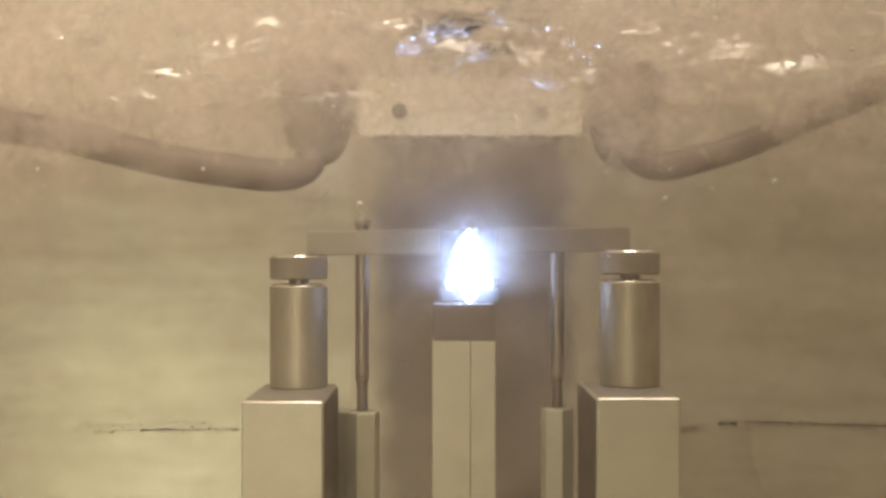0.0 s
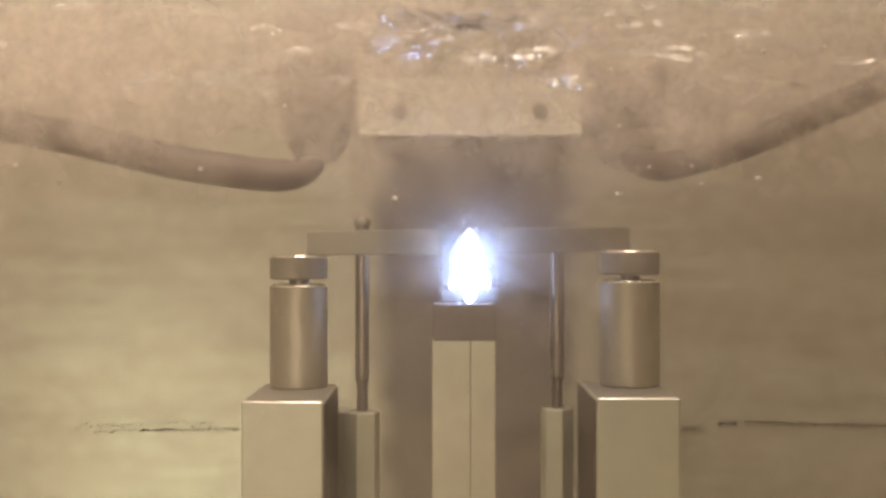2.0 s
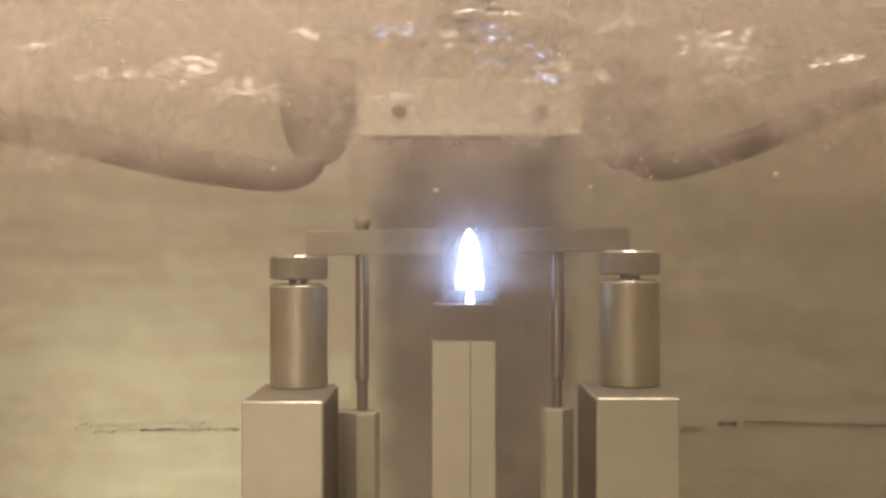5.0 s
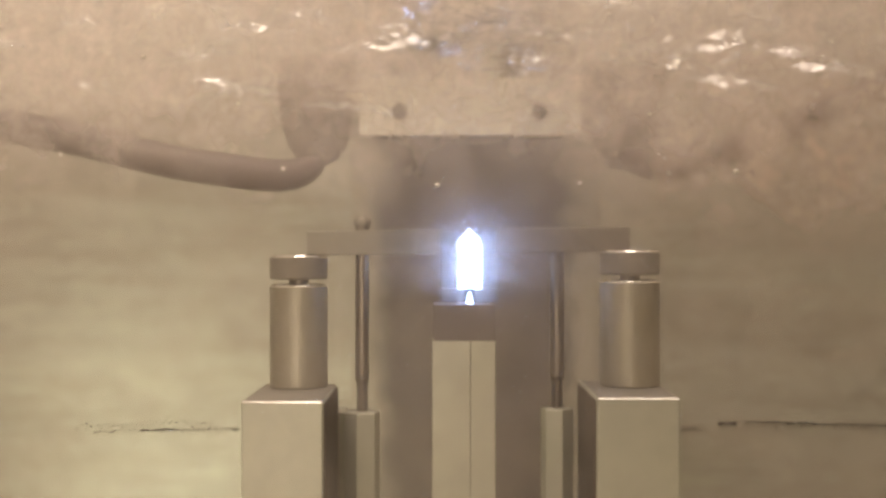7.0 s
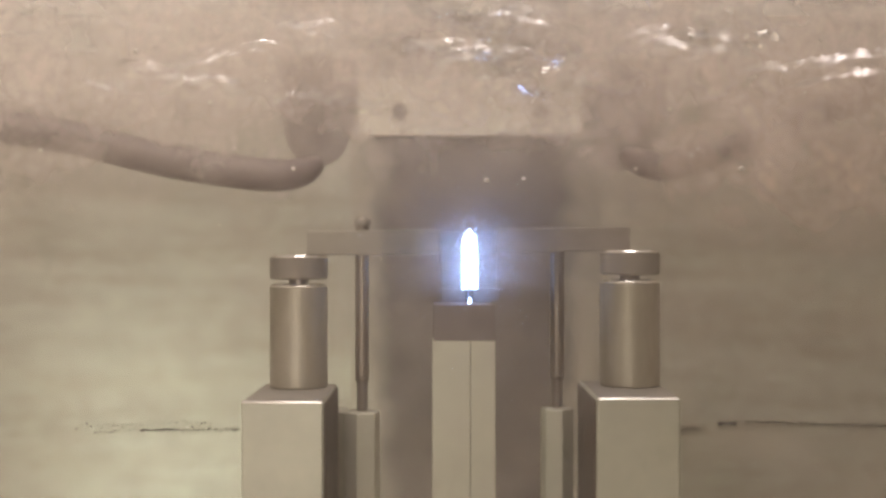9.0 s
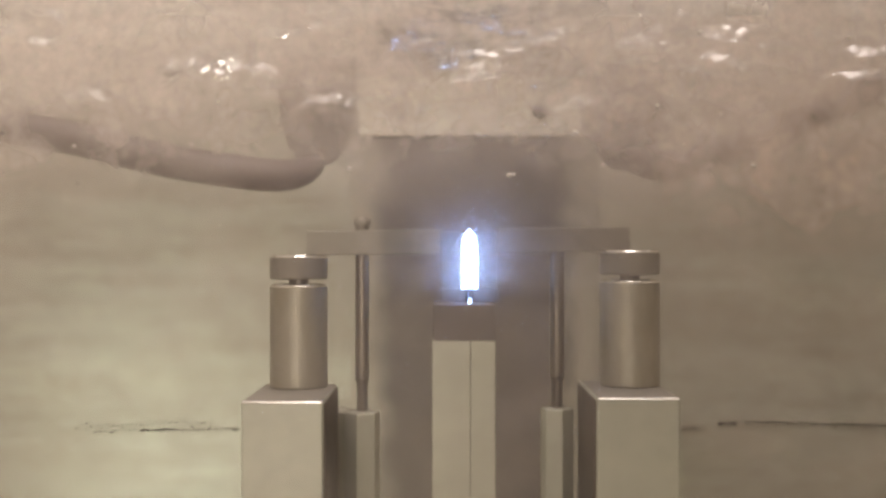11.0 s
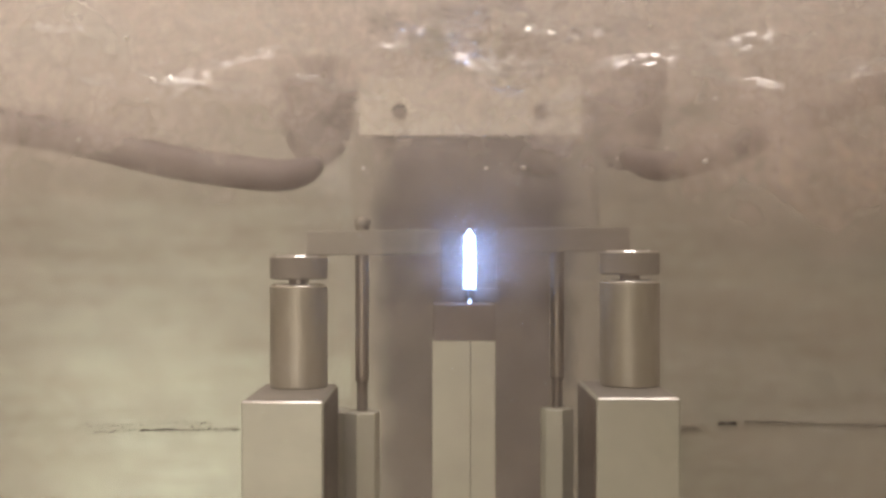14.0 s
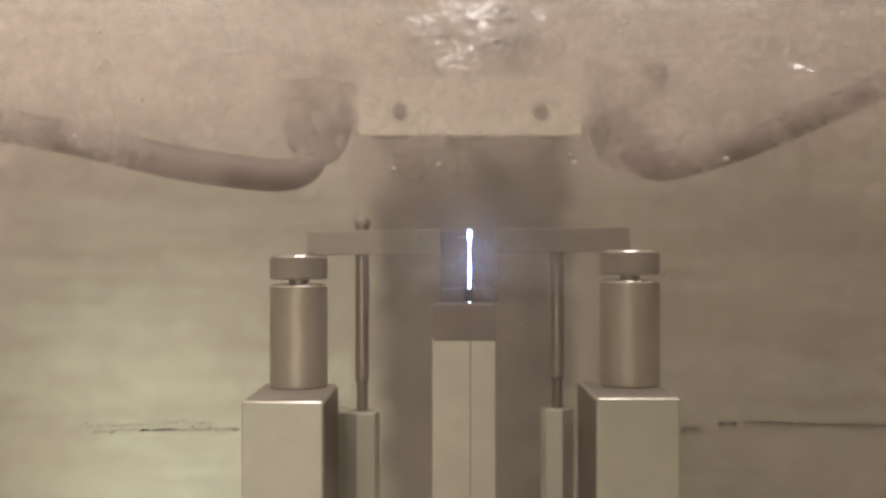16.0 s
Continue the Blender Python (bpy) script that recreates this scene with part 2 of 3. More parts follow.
# Dark brown that puts shade on the inner sides of the blocks.
SIDE_SHADE = material("inner_side_shade", (0.09, 0.066, 0.045), 0.6, 0.1, 0.1, 120, 0.1, coarse=25)
POLISH = material("polished_edge", (0.88, 0.86, 0.80), 0.14, 1.0, 0.04, 200, 0.03)
MIST = mist_material("drifting_milky_water", 0.080, 0.49, (0.88, 0.79, 0.715))
PLASMA = glow("blue_white_plasma", (0.37, 0.56, 1.0), 22)
HALO = [halo_material(0.040, 0.044, 0.222, 0.246), halo_material(0.056, 0.056, 0.222, 0.246), halo_material(0.110, 0.092, 0.222, 0.246)]
AIR = air_material()
FOAM = material("pale_bubble", (0.62, 0.58, 0.52), 0.25, 0.0, 0.03, 60, 0.0)


# ---- mesh helpers ----
def part(name, bm, mat, parent=None, label="", smooth=False):
    me = bpy.data.meshes.new(name)
    if smooth:
        for e in bm.edges:
            e.smooth = len(e.link_faces) == 2 and e.calc_face_angle(0) < radians(32)
    bm.to_mesh(me)
    bm.free()
    me.materials.append(mat)
    if smooth:
        for p in me.polygons:
            p.use_smooth = True
    ob = new(name, me)
    if parent:
        ob.parent = parent
    if label:
        ob["label"] = label
    return ob


def empty(name, m, label, category, group="", kind=""):
    ob = new(name)
    ob.empty_display_size = 0.02
    ob.matrix_basis = m
    return tagged(ob, label, category, group, kind)


def box(x0, x1, y0, y1, z0, z1, bevel=0.0, seg=2):
    bm = bmesh.new()
    bmesh.ops.create_cube(bm, size=1)
    bmesh.ops.scale(bm, verts=bm.verts, vec=(x1 - x0, y1 - y0, z1 - z0))
    bmesh.ops.translate(bm, verts=bm.verts, vec=((x0 + x1) / 2, (y0 + y1) / 2, (z0 + z1) / 2))
    if bevel:
        bmesh.ops.bevel(bm, geom=bm.edges[:], offset=bevel, segments=seg, affect="EDGES", profile=0.5)
    return bm


def lathe(profile, seg=48, cx=0.0, cy=0.0):
    """A solid turned about z from (radius, height) pairs, closed at the axis."""
    bm = bmesh.new()
    rings = []
    for r, z in profile:
        if r <= 1e-6:
            rings.append([bm.verts.new((cx, cy, z))])
        else:
            rings.append([bm.verts.new((cx + r * math.cos(2 * math.pi * i / seg), cy + r * math.sin(2 * math.pi * i / seg), z)) for i in range(seg)])
    for a, b in zip(rings, rings[1:]):
        for i in range(seg):
            j = (i + 1) % seg
            if len(a) == 1 and len(b) == 1:
                continue
            if len(a) == 1:
                bm.faces.new((a[0], b[j], b[i]))
            elif len(b) == 1:
                bm.faces.new((a[i], a[j], b[0]))
            else:
                bm.faces.new((a[i], a[j], b[j], b[i]))
    bmesh.ops.recalc_face_normals(bm, faces=bm.faces)
    return bm


def sweep(points, radii, seg=24, steps=10):
    """A round tube along a smooth line through the points."""
    pts = [Vector(p) for p in points]
    line, rad = [], []
    for i in range(len(pts) - 1):
        p0, p1, p2, p3 = pts[max(i - 1, 0)], pts[i], pts[i + 1], pts[min(i + 2, len(pts) - 1)]
        for k in range(steps):
            t = k / steps
            line.append(0.5 * (2 * p1 + (p2 - p0) * t + (2 * p0 - 5 * p1 + 4 * p2 - p3) * t * t + (3 * p1 - p0 - 3 * p2 + p3) * t ** 3))
            rad.append(radii[i] * (1 - t) + radii[i + 1] * t)
    line.append(pts[-1])
    rad.append(radii[-1])
    bm = bmesh.new()
    rings = []
    side = Vector((0, 1, 0))
    for i, p in enumerate(line):
        d = (line[min(i + 1, len(line) - 1)] - line[max(i - 1, 0)]).normalized()
        u = (side - d * side.dot(d)).normalized()
        v = d.cross(u)
        rings.append([bm.verts.new(p + (u * math.cos(2 * math.pi * k / seg) + v * math.sin(2 * math.pi * k / seg)) * rad[i]) for k in range(seg)])
    for a, b in zip(rings, rings[1:]):
        for k in range(seg):
            bm.faces.new((a[k], a[(k + 1) % seg], b[(k + 1) % seg], b[k]))
    bm.faces.new(rings[0])
    bm.faces.new(rings[-1])
    bmesh.ops.recalc_face_normals(bm, faces=bm.faces)
    return bm


def setting(name, bm, mat, label, category, smooth=False):
    return tagged(part(name, bm, mat, smooth=smooth), label, category, kind="structure")


# ---- tank and room ----
FLOOR_Z = -0.067
setting("floor", box(-0.62, 0.62, -0.30, 1.10, FLOOR_Z - 0.03, FLOOR_Z), FLOOR, "stained beige tank floor under turbid water", "floor")
setting("wall_north", box(-0.67, 0.67, 1.10, 1.15, FLOOR_Z - 0.03, 0.42), WALL, "stained beige rear wall of the water tank", "wall")
setting("wall_west", box(-0.67, -0.62, -0.30, 1.10, FLOOR_Z - 0.03, 0.42), WALL, "stained beige side wall of the water tank", "wall")
setting("wall_east", box(0.62, 0.67, -0.30, 1.10, FLOOR_Z - 0.03, 0.42), WALL, "stained beige side wall of the water tank", "wall")
setting("wall_south", box(-0.67, 0.67, -0.35, -0.30, FLOOR_Z - 0.03, 0.42), WALL, "plain beige front wall of the water tank", "wall")
setting("ceiling", box(-1.4, 1.4, -1.0, 1.8, 1.7, 1.75), ROOM, "plain cream room ceiling above the tank", "ceiling")


def water_surface():
    nx, ny = 230, 260
    x0, x1, y0, y1 = -0.645, 0.645, -0.325, 1.125
    verts, faces = [], []
    for j in range(ny + 1):
        for i in range(nx + 1):
            x, y = x0 + (x1 - x0) * i / nx, y0 + (y1 - y0) * j / ny
            h = 0.0045 * noise.noise((x * 9, y * 11, 0.3)) + 0.0028 * noise.noise((x * 24, y * 30, 4.1)) + 0.0010 * noise.noise((x * 60, y * 70, 8.7))
            verts.append((x, y, h))
    for j in range(ny):
        for i in range(nx):
            a = j * (nx + 1) + i
            faces.append((a, a + 1, a + nx + 2, a + nx + 1))
    me = bpy.data.meshes.new("water")
    me.from_pydata(verts, [], faces)
    me.polygons.foreach_set("use_smooth", [True] * len(faces))
    me.materials.append(WATER)
    ob = new("water", me)
    ob.location = (0, 0, 0.29)
    ob.visible_shadow = False
    return tagged(ob, "restless rippled water surface with bright glints", "water", kind="structure")


WATER_TOP = water_surface()


def joint_line(name, runs, seed, label):
    """Broken black mould along the joint of two wall sheets: runs of (from x, z, to x, z, pieces, thickness, scatter, length)."""
    rnd = random.Random(seed)
    bm = bmesh.new()
    for x0, z0, x1, z1, count, thick, scatter, length in runs:
        for k in range(count):
            u = (k + rnd.uniform(-0.5, 0.5)) / count
            x, z = x0 + (x1 - x0) * u, z0 + (z1 - z0) * u + rnd.gauss(0, scatter)
            ln, th = length * rnd.uniform(0.3, 1.5), thick * rnd.uniform(0.4, 1.4)
            m = 5
            vs = [(x + ln * i / m, th * math.sin(math.pi * (0.08 + 0.84 * i / m)) * rnd.uniform(0.4, 1.3)) for i in range(m + 1)]
            mid = [z + rnd.uniform(-0.5, 0.5) * thick for i in range(m + 1)]
            lo = [bm.verts.new((a, 1.0975, c - b)) for (a, b), c in zip(vs, mid)]
            hi = [bm.verts.new((a, 1.0975, c + b)) for (a, b), c in zip(vs, mid)]
            for i in range(m):
                bm.faces.new((lo[i], lo[i + 1], hi[i + 1], hi[i]))
    r = bmesh.ops.extrude_face_region(bm, geom=bm.faces[:])
    bmesh.ops.translate(bm, verts=[v for v in r["geom"] if isinstance(v, bmesh.types.BMVert)], vec=(0, 0.0035, 0))
    bmesh.ops.recalc_face_normals(bm, faces=bm.faces)
    return tagged(part(name, bm, GRIME), label, "stain", kind="stuff")


joint_line("mould_stain", [(-0.325, 0.0006, -0.204, 0.0046, 30, 0.00062, 0.0009, 0.0020), (-0.318, -0.0050, -0.186, -0.0022, 32, 0.00062, 0.0008, 0.0022),
                           (-0.272, -0.0034, -0.240, -0.0026, 8, 0.0011, 0.0003, 0.0050), (-0.335, -0.0030, -0.200, 0.0010, 16, 0.00080, 0.0026, 0.0014), (-0.190, -0.0024, -0.184, -0.0024, 3, 0.0011, 0.0004, 0.0016)],
           1, "broken black mould specks across the tank wall")
joint_line("mould_stain", [(0.214, -0.0026, 0.236, -0.0032, 8, 0.00080, 0.0008, 0.0014), (0.248, 0.0030, 0.264, 0.0032, 12, 0.00105, 0.0010, 0.0022),
                           (0.272, 0.0040, 0.330, 0.0026, 26, 0.00034, 0.0003, 0.0036), (0.330, 0.0026, 0.425, -0.0006, 36, 0.00032, 0.0004, 0.0040),
                           (0.240, 0.0012, 0.420, 0.0, 16, 0.00055, 0.0018, 0.0010)],
           2, "thin broken black mould line across the tank wall")


# ---- clamping towers ----
def clamp_tower(x, y, top, height, w, depth, r, dx, front):
    """Square block with a turned pillar and a round cap on a thin neck."""
    t = empty("clamp_tower", pose(x, y, 0), "matte aluminium block carrying a satin steel pillar with round cap", "clamp", "clamp towers")
    block = part("block", box(-w / 2 - dx, w / 2 - dx, -front, depth - front, FLOOR_Z, top, 0.0009), ALU, t, "matte beige aluminium block")
    # Added bright strip that carries the highlight along the front edge.
    bm = box(-w / 2 + 0.0006, w / 2 - 0.0006, -0.0006, 0.0006, -0.0006, 0.0006)
    bmesh.ops.rotate(bm, verts=bm.verts, cent=(0, 0, 0), matrix=Matrix.Rotation(radians(45), 3, "X"))
    bmesh.ops.translate(bm, verts=bm.verts, vec=(-dx, 0.0006 - front, top - 0.0006))
    part("chamfer", bm, POLISH, block, "bright polished strip carrying the highlight of the front edge")
    # Added dark skin: the inner side's shade is put into its colour.
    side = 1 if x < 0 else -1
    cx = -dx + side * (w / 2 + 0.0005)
    part("side_shade_skin", box(cx - 0.0004, cx + 0.0004, 0.0015 - front, depth - front - 0.0015, FLOOR_Z, top - 0.0012, 0.0002), SIDE_SHADE, block, "thin dark brown skin that gives the inner side its shade")
    # Added darker skin: the weaker light on the top is in its colour.
    part("top_shade_skin", box(-w / 2 - dx + 0.0012, w / 2 - dx - 0.0008, 0.0020 - front, depth - front - 0.0010, top - 0.0004, top + 0.0003, 0.0002, 1), DULL, block, "thin dull brownish skin that gives the top its darker shade")
    z = top + 0.0004
    part("pillar", lathe([(0, z), (r - 0.0008, z), (r, z + 0.0008), (r, z + height - 0.0012), (r - 0.0012, z + height), (0, z + height)], 64), STEEL, t, "satin turned steel pillar", True)
    # Added bright rings that carry the highlights on pillar and cap.
    rim = [(r - 0.0012, -0.0003), (r - 0.0009, 0.00035), (r - 0.0001, -0.0005), (r - 0.0003, -0.0011), (r - 0.0012, -0.0003)]
    part("pillar_highlight_ring", lathe([(a, z + height + b) for a, b in rim], 64), POLISH, t, "bright polished ring carrying the highlight of the pillar rim", True)
    z2 = z + height
    part("neck", lathe([(0, z2), (r * 0.34, z2), (r * 0.34, z2 + 0.0032), (0, z2 + 0.0032)], 32), ROD, t, "thin dark steel neck", True)
    z3 = z2 + 0.003
    c = 0.0123
    part("cap", lathe([(0, z3), (r - 0.001, z3), (r, z3 + 0.001), (r, z3 + c - 0.001), (r - 0.001, z3 + c), (r * 0.45, z3 + c), (r * 0.42, z3 + c - 0.001), (0, z3 + c - 0.001)], 64), CAPPED, t, "round dull steel clamp cap", True)
    part("cap_highlight_ring", lathe([(a, z3 + c + b) for a, b in rim], 64), POLISH, t, "bright polished ring carrying the highlight of the cap rim", True)
    return t


clamp_tower(-0.0772, 0.652, 0.0858, 0.0547, 0.0398, 0.077, 0.0154, 0.0008, 0.062)
clamp_tower(0.0979, 0.638, 0.0882, 0.0550, 0.0402, 0.077, 0.0156, 0.0039, 0.053)


# ---- threaded rods on their stand-offs ----
def rod_post(x, y, base, ring, tip, flats, turn):
    t = empty("rod_post", pose(x, y, 0), "slim worn steel rod screwed into a hexagonal stand-off", "rod", "rod posts")
    bm = lathe([(0, FLOOR_Z), (flats, FLOOR_Z), (flats, base - 0.0007), (flats - 0.0009, base), (0, base)], 6)
    bmesh.ops.rotate(bm, verts=bm.verts, cent=(0, 0, 0), matrix=Matrix.Rotation(radians(turn), 3, "Z"))
    part("standoff", bm, ALU, t, "pale hexagonal metal stand-off")
    prof = [(0, base)]
    z = base + 0.0002
    while z < ring - 0.001:
        prof += [(0.0027, z), (0.0033, z + 0.0006)]
        z += 0.0012
    prof += [(0.0027, ring - 0.0008), (0, ring - 0.0008)]
    r = 0.00375
    shaft = part("shaft", lathe([(0, ring - 0.0008), (r - 0.0004, ring - 0.0008), (r, ring), (r, ring + 0.0014), (r - 0.0005, ring + 0.0018), (r, ring + 0.0022), (r, tip - 0.0012), (r - 0.0008, tip), (0, tip)], 32), ROD, t, "round steel shaft", True)
    part("thread", lathe(prof, 24), ROD, shaft, "rusty thread at the rod's foot")
    z = 0.1730
    if tip > 0.175:
        part("nut", lathe([(0, z), (0.0044, z), (0.0047, z + 0.0004), (0.0047, z + 0.0026), (0.0042, z + 0.0032), (0, z + 0.0032)], 24), BARE, t, "small dull round nut", True)
    return t


rod_post(-0.0438, 0.660, 0.0722, 0.0892, 0.1772, 0.0098, 16)
rod_post(0.0619, 0.660, 0.0740, 0.0904, 0.1690, 0.0090, 43)

plate = empty("slim_plate", pose(-0.0570, 0.688, 0), "slim dull metal plate standing beside the block", "plate")
part("upright", box(-0.0023, 0.0023, -0.012, 0.012, FLOOR_Z, 0.0690, 0.0004), ALU, plate)
part("upright_foot", box(-0.0030, 0.0030, -0.0135, 0.0135, FLOOR_Z, FLOOR_Z + 0.006, 0.0004), DULL, plate)

# ---- bar across the caps ----
bar = empty("cross_bar", pose(0.0136, 0.660, 0.1644, 0, -0.75, 0), "dull flat metal bar lying across both caps", "bar")
half = part("bar_half", box(-0.0868, -0.0155, -0.007, 0.007, -0.0068, 0.0064, 0.0005), BARE, bar)
# Second half toned darker: the haze over it is put into its colour.
part("bar_half", box(0.0155, 0.0868, -0.007, 0.007, -0.0068, 0.0064, 0.0005), HAZED, bar, "half of the bar toned darker to blend into the haze")
# Pale strip added for a bright line reflected on the bar.
part("seam", box(-0.0288, -0.0280, -0.0074, -0.0068, -0.0068, 0.0068, 0.0002), ALU, half, "narrow pale strip standing in for a reflection on the bar")

# ---- pedestal, discharge cell ----
ped = empty("pedestal", pose(0.0108, 0.646, 0), "pale square pedestal with a vertical seam in front", "pedestal")
part("pedestal_half", box(-0.0164, 0.0034, -0.016, 0.016, FLOOR_Z, 0.1123, 0.0004), ALU, ped)
part("pedestal_half", box(0.00349, 0.0164, -0.016, 0.016, FLOOR_Z, 0.1123, 0.0004), ALU, ped)
part("socket", box(-0.0158, 0.0160, -0.0154, 0.016, 0.1123, 0.1312, 0.0003), SOCKET, ped, "dark socket on top of the pedestal")

cell = empty("discharge_cell", pose(0.0139, 0.655, 0.1312), "pale ceramic cell behind the glowing arc", "cell")
part("back_plate", box(-0.0152, 0.0158, 0.020, 0.028, 0.0002, 0.0384, 0.0005), BLACK, cell, "grey ceramic back plate")
part("ledge", box(-0.0152, -0.0022, 0.0020, 0.0196, 0.0002, 0.0074, 0.0005), CERAMIC, cell, "pale ledge below the arc")
part("ledge", box(0.0028, 0.0158, 0.0020, 0.0196, 0.0002, 0.0074, 0.0005), CERAMIC, cell, "pale ledge below the arc")

# ---- head plate and shade panel on the wall ----
head = empty("head_bracket", pose(0.0159, 0.70, 0.2253), "pale mounting plate with two screw holes on a dark block", "bracket")
part("plate", box(-0.0640, 0.0640, 0, 0.008, 0, 0.0330, 0.0006), PALE, head, "pale flat mounting plate")
for sx in (-0.0409, 0.0397):
    bm = lathe([(0, -0.0012), (0.0040, -0.0012), (0.0043, -0.0006), (0.0043, 0.002), (0, 0.002)], 32)
    bmesh.ops.rotate(bm, verts=bm.verts, cent=(0, 0, 0), matrix=Matrix.Rotation(radians(-90), 3, "X"))
    bmesh.ops.translate(bm, verts=bm.verts, vec=(sx, -0.0004, 0.0140))
    part("screw", bm, HOLE, head, "dark countersunk screw", True)
part("head_block", box(-0.0600, 0.0600, 0.0085, 0.062, 0.0030, 0.0300, 0.003), DARK, head, "dark block behind the plate")
part("hanger", box(-0.0200, 0.0200, 0.0300, 0.0600, 0.0302, 1.4740, 0.002), ALU, head, "pale square hanger from the ceiling")
# Added sheet: its dark colour is the shade behind the rig.
backing = empty("shade_panel", pose(0.0190, 1.086, 0), "tall thin dark panel standing in for shade on the tank wall", "panel")
part("sheet", box(-0.1020, 0.1200, 0.0126, 0.0138, FLOOR_Z, 0.2780, 0.0002, 1), SHADED_WALL, backing)


# ---- hoses ----
def hose(points, radii, grip, label):
    """A sagging hose with a rounded blind end, held near that end by a grip that reaches up."""
    t = empty("hose", pose(0, 0, 0), label, "hose", "hoses")
    part("tube", sweep(points, radii), RUBBER, t, "", True)
    gx, gy, gz, r = grip
    prof = [(0, -0.026), (0.25, -0.0255), (0.50, -0.022), (0.72, -0.014), (0.86, -0.003), (0.94, 0.010), (0.98, 0.024), (1.0, 0.040), (0, 0.040)]
    part("grip", lathe([(a * r, gz + b) for a, b in prof], 40, gx, gy), GRIP, t, "soft grey rubber grip holding the hose", True)
    return t


def hung(points, k=0.9125):
    """The same line, drawn in towards the eye."""
    return [(x * k, 0.80 * k, 0.16 + (z - 0.16) * k) for x, z in points]


hose(hung([(-0.375, 0.2530), (-0.2912, 0.2413), (-0.2429, 0.2328), (-0.1798, 0.2179), (-0.1315, 0.2105),
           (-0.1080, 0.2085), (-0.0940, 0.2105), (-0.0850, 0.2145), (-0.0800, 0.2168), (-0.0790, 0.2172)]),
     [0.0102] * 5 + [0.0098, 0.0090, 0.0068, 0.0037, 0.0011], (-0.0800, 0.776, 0.2390, 0.0255),
     "thick dark rubber hose sagging in from the side")
hose(hung([(0.375, 0.3110), (0.2912, 0.2681), (0.2474, 0.2495), (0.2028, 0.2302), (0.1694, 0.2195),
           (0.1470, 0.2145), (0.1320, 0.2165), (0.1235, 0.2205), (0.1180, 0.2235), (0.1170, 0.2241)]),
     [0.0084] * 5 + [0.0090, 0.0088, 0.0069, 0.0038, 0.0011], (0.1164, 0.776, 0.2360, 0.0260),
     "dark rubber hose rising away beside the head")

# ---- glowing arc ----
MM = 0.0003018
WIDTH = [(0, 41), (1, 38), (2, 36), (3, 33), (4, 26), (5, 23.5), (6.5, 21), (7, 19.5), (7.5, 16), (8, 13), (8.5, 12), (9, 12.5), (10, 12.5), (11.3, 13), (12, 12),
         (13, 11), (14, 9), (15, 8), (15.3, 4), (15.5, 0.8), (16, 0.2)]
ARC = empty("electric_arc", pose(0.0142, 0.650, 0.1387), "blue-white glowing arc of many thin tongues", "arc")


def spindle(height, r):
    n = 7
    prof = [(0, 0)]
    for i in range(1, n):
        u = i / n
        prof.append((r * min(1, 5 * u, 3.2 * (1 - u)) ** 0.6, height * u))
    return lathe(prof + [(0, height)], 8)


def bell(u):
    """Height of the arc's outline at a share u of its greatest half width."""
    return float(np.interp(u, (0, 0.19, 0.33, 0.47, 0.70, 0.88, 1.0), (1.0, 0.96, 0.88, 0.77, 0.50, 0.25, 0.10)))


TONGUES, LOWER_GLOWS = [], []
for i in range(84):
    u = math.sqrt((i + 0.5) / 84)
    a = i * 2.39996
    h = bell(abs(u * math.cos(a))) * 105 * MM
    for side in (-1, 1):
        ob = part("tongue", spindle(h, 1.5 * MM), PLASMA, ARC, "", True)
        TONGUES.append((ob, side * u * math.cos(a) * 50, u * math.sin(a) * 14))
part("arc_head", lathe([(0, 84 * MM), (2.5 * MM, 86 * MM), (4.5 * MM, 93 * MM), (4.5 * MM, 98 * MM), (2.5 * MM, 103 * MM), (0, 106 * MM)], 12), PLASMA, ARC, "bright head of the arc", True)
# Glowing spindles stand in for the bright spot below the arc.
for i in range(14):
    u = math.sqrt((i + 0.5) / 14)
    a = i * 2.39996
    ob = part("lower_glow", spindle((34 * (1 - 0.78 * u) + 16) * MM, 2.2 * MM), PLASMA, ARC, "", True)
    LOWER_GLOWS.append((ob, u * math.cos(a) * 15, u * math.sin(a) * 8, 34 * 0.78 * u))


# Added veils: the glare halo round the arc is put into these sheets.
HALO_VEILS = []
for y, seed, reach, high in ((-0.0090, 0, 0.046, 0.050), (-0.0160, 1, 0.062, 0.062), (-0.0270, 2, 0.112, 0.094)):
    verts, faces = [], []
    for j in range(13):
        for i in range(17):
            px, pz = reach * (i / 8 - 1), -0.022 + (high + 0.022) * j / 12
            verts.append((px, 0.002 * noise.noise((px * 40, pz * 40, seed)), pz))
    for j in range(12):
        for i in range(16):
            k = j * 17 + i
            faces.append((k, k + 1, k + 18, k + 17))
    me = bpy.data.meshes.new("halo_veil")
    me.from_pydata(verts, [], faces)
    me.polygons.foreach_set("use_smooth", [True] * len(faces))
    me.materials.append(HALO[seed])
    ob = new("halo_veil", me)
    ob.location = (0.0142 + 0.005 * seed, 0.650 + y, 0.1545)
    ob.visible_shadow = False
    HALO_VEILS.append(tagged(ob, "see-through veil lit by the arc, standing in for its halo", "bubbles", kind="stuff"))


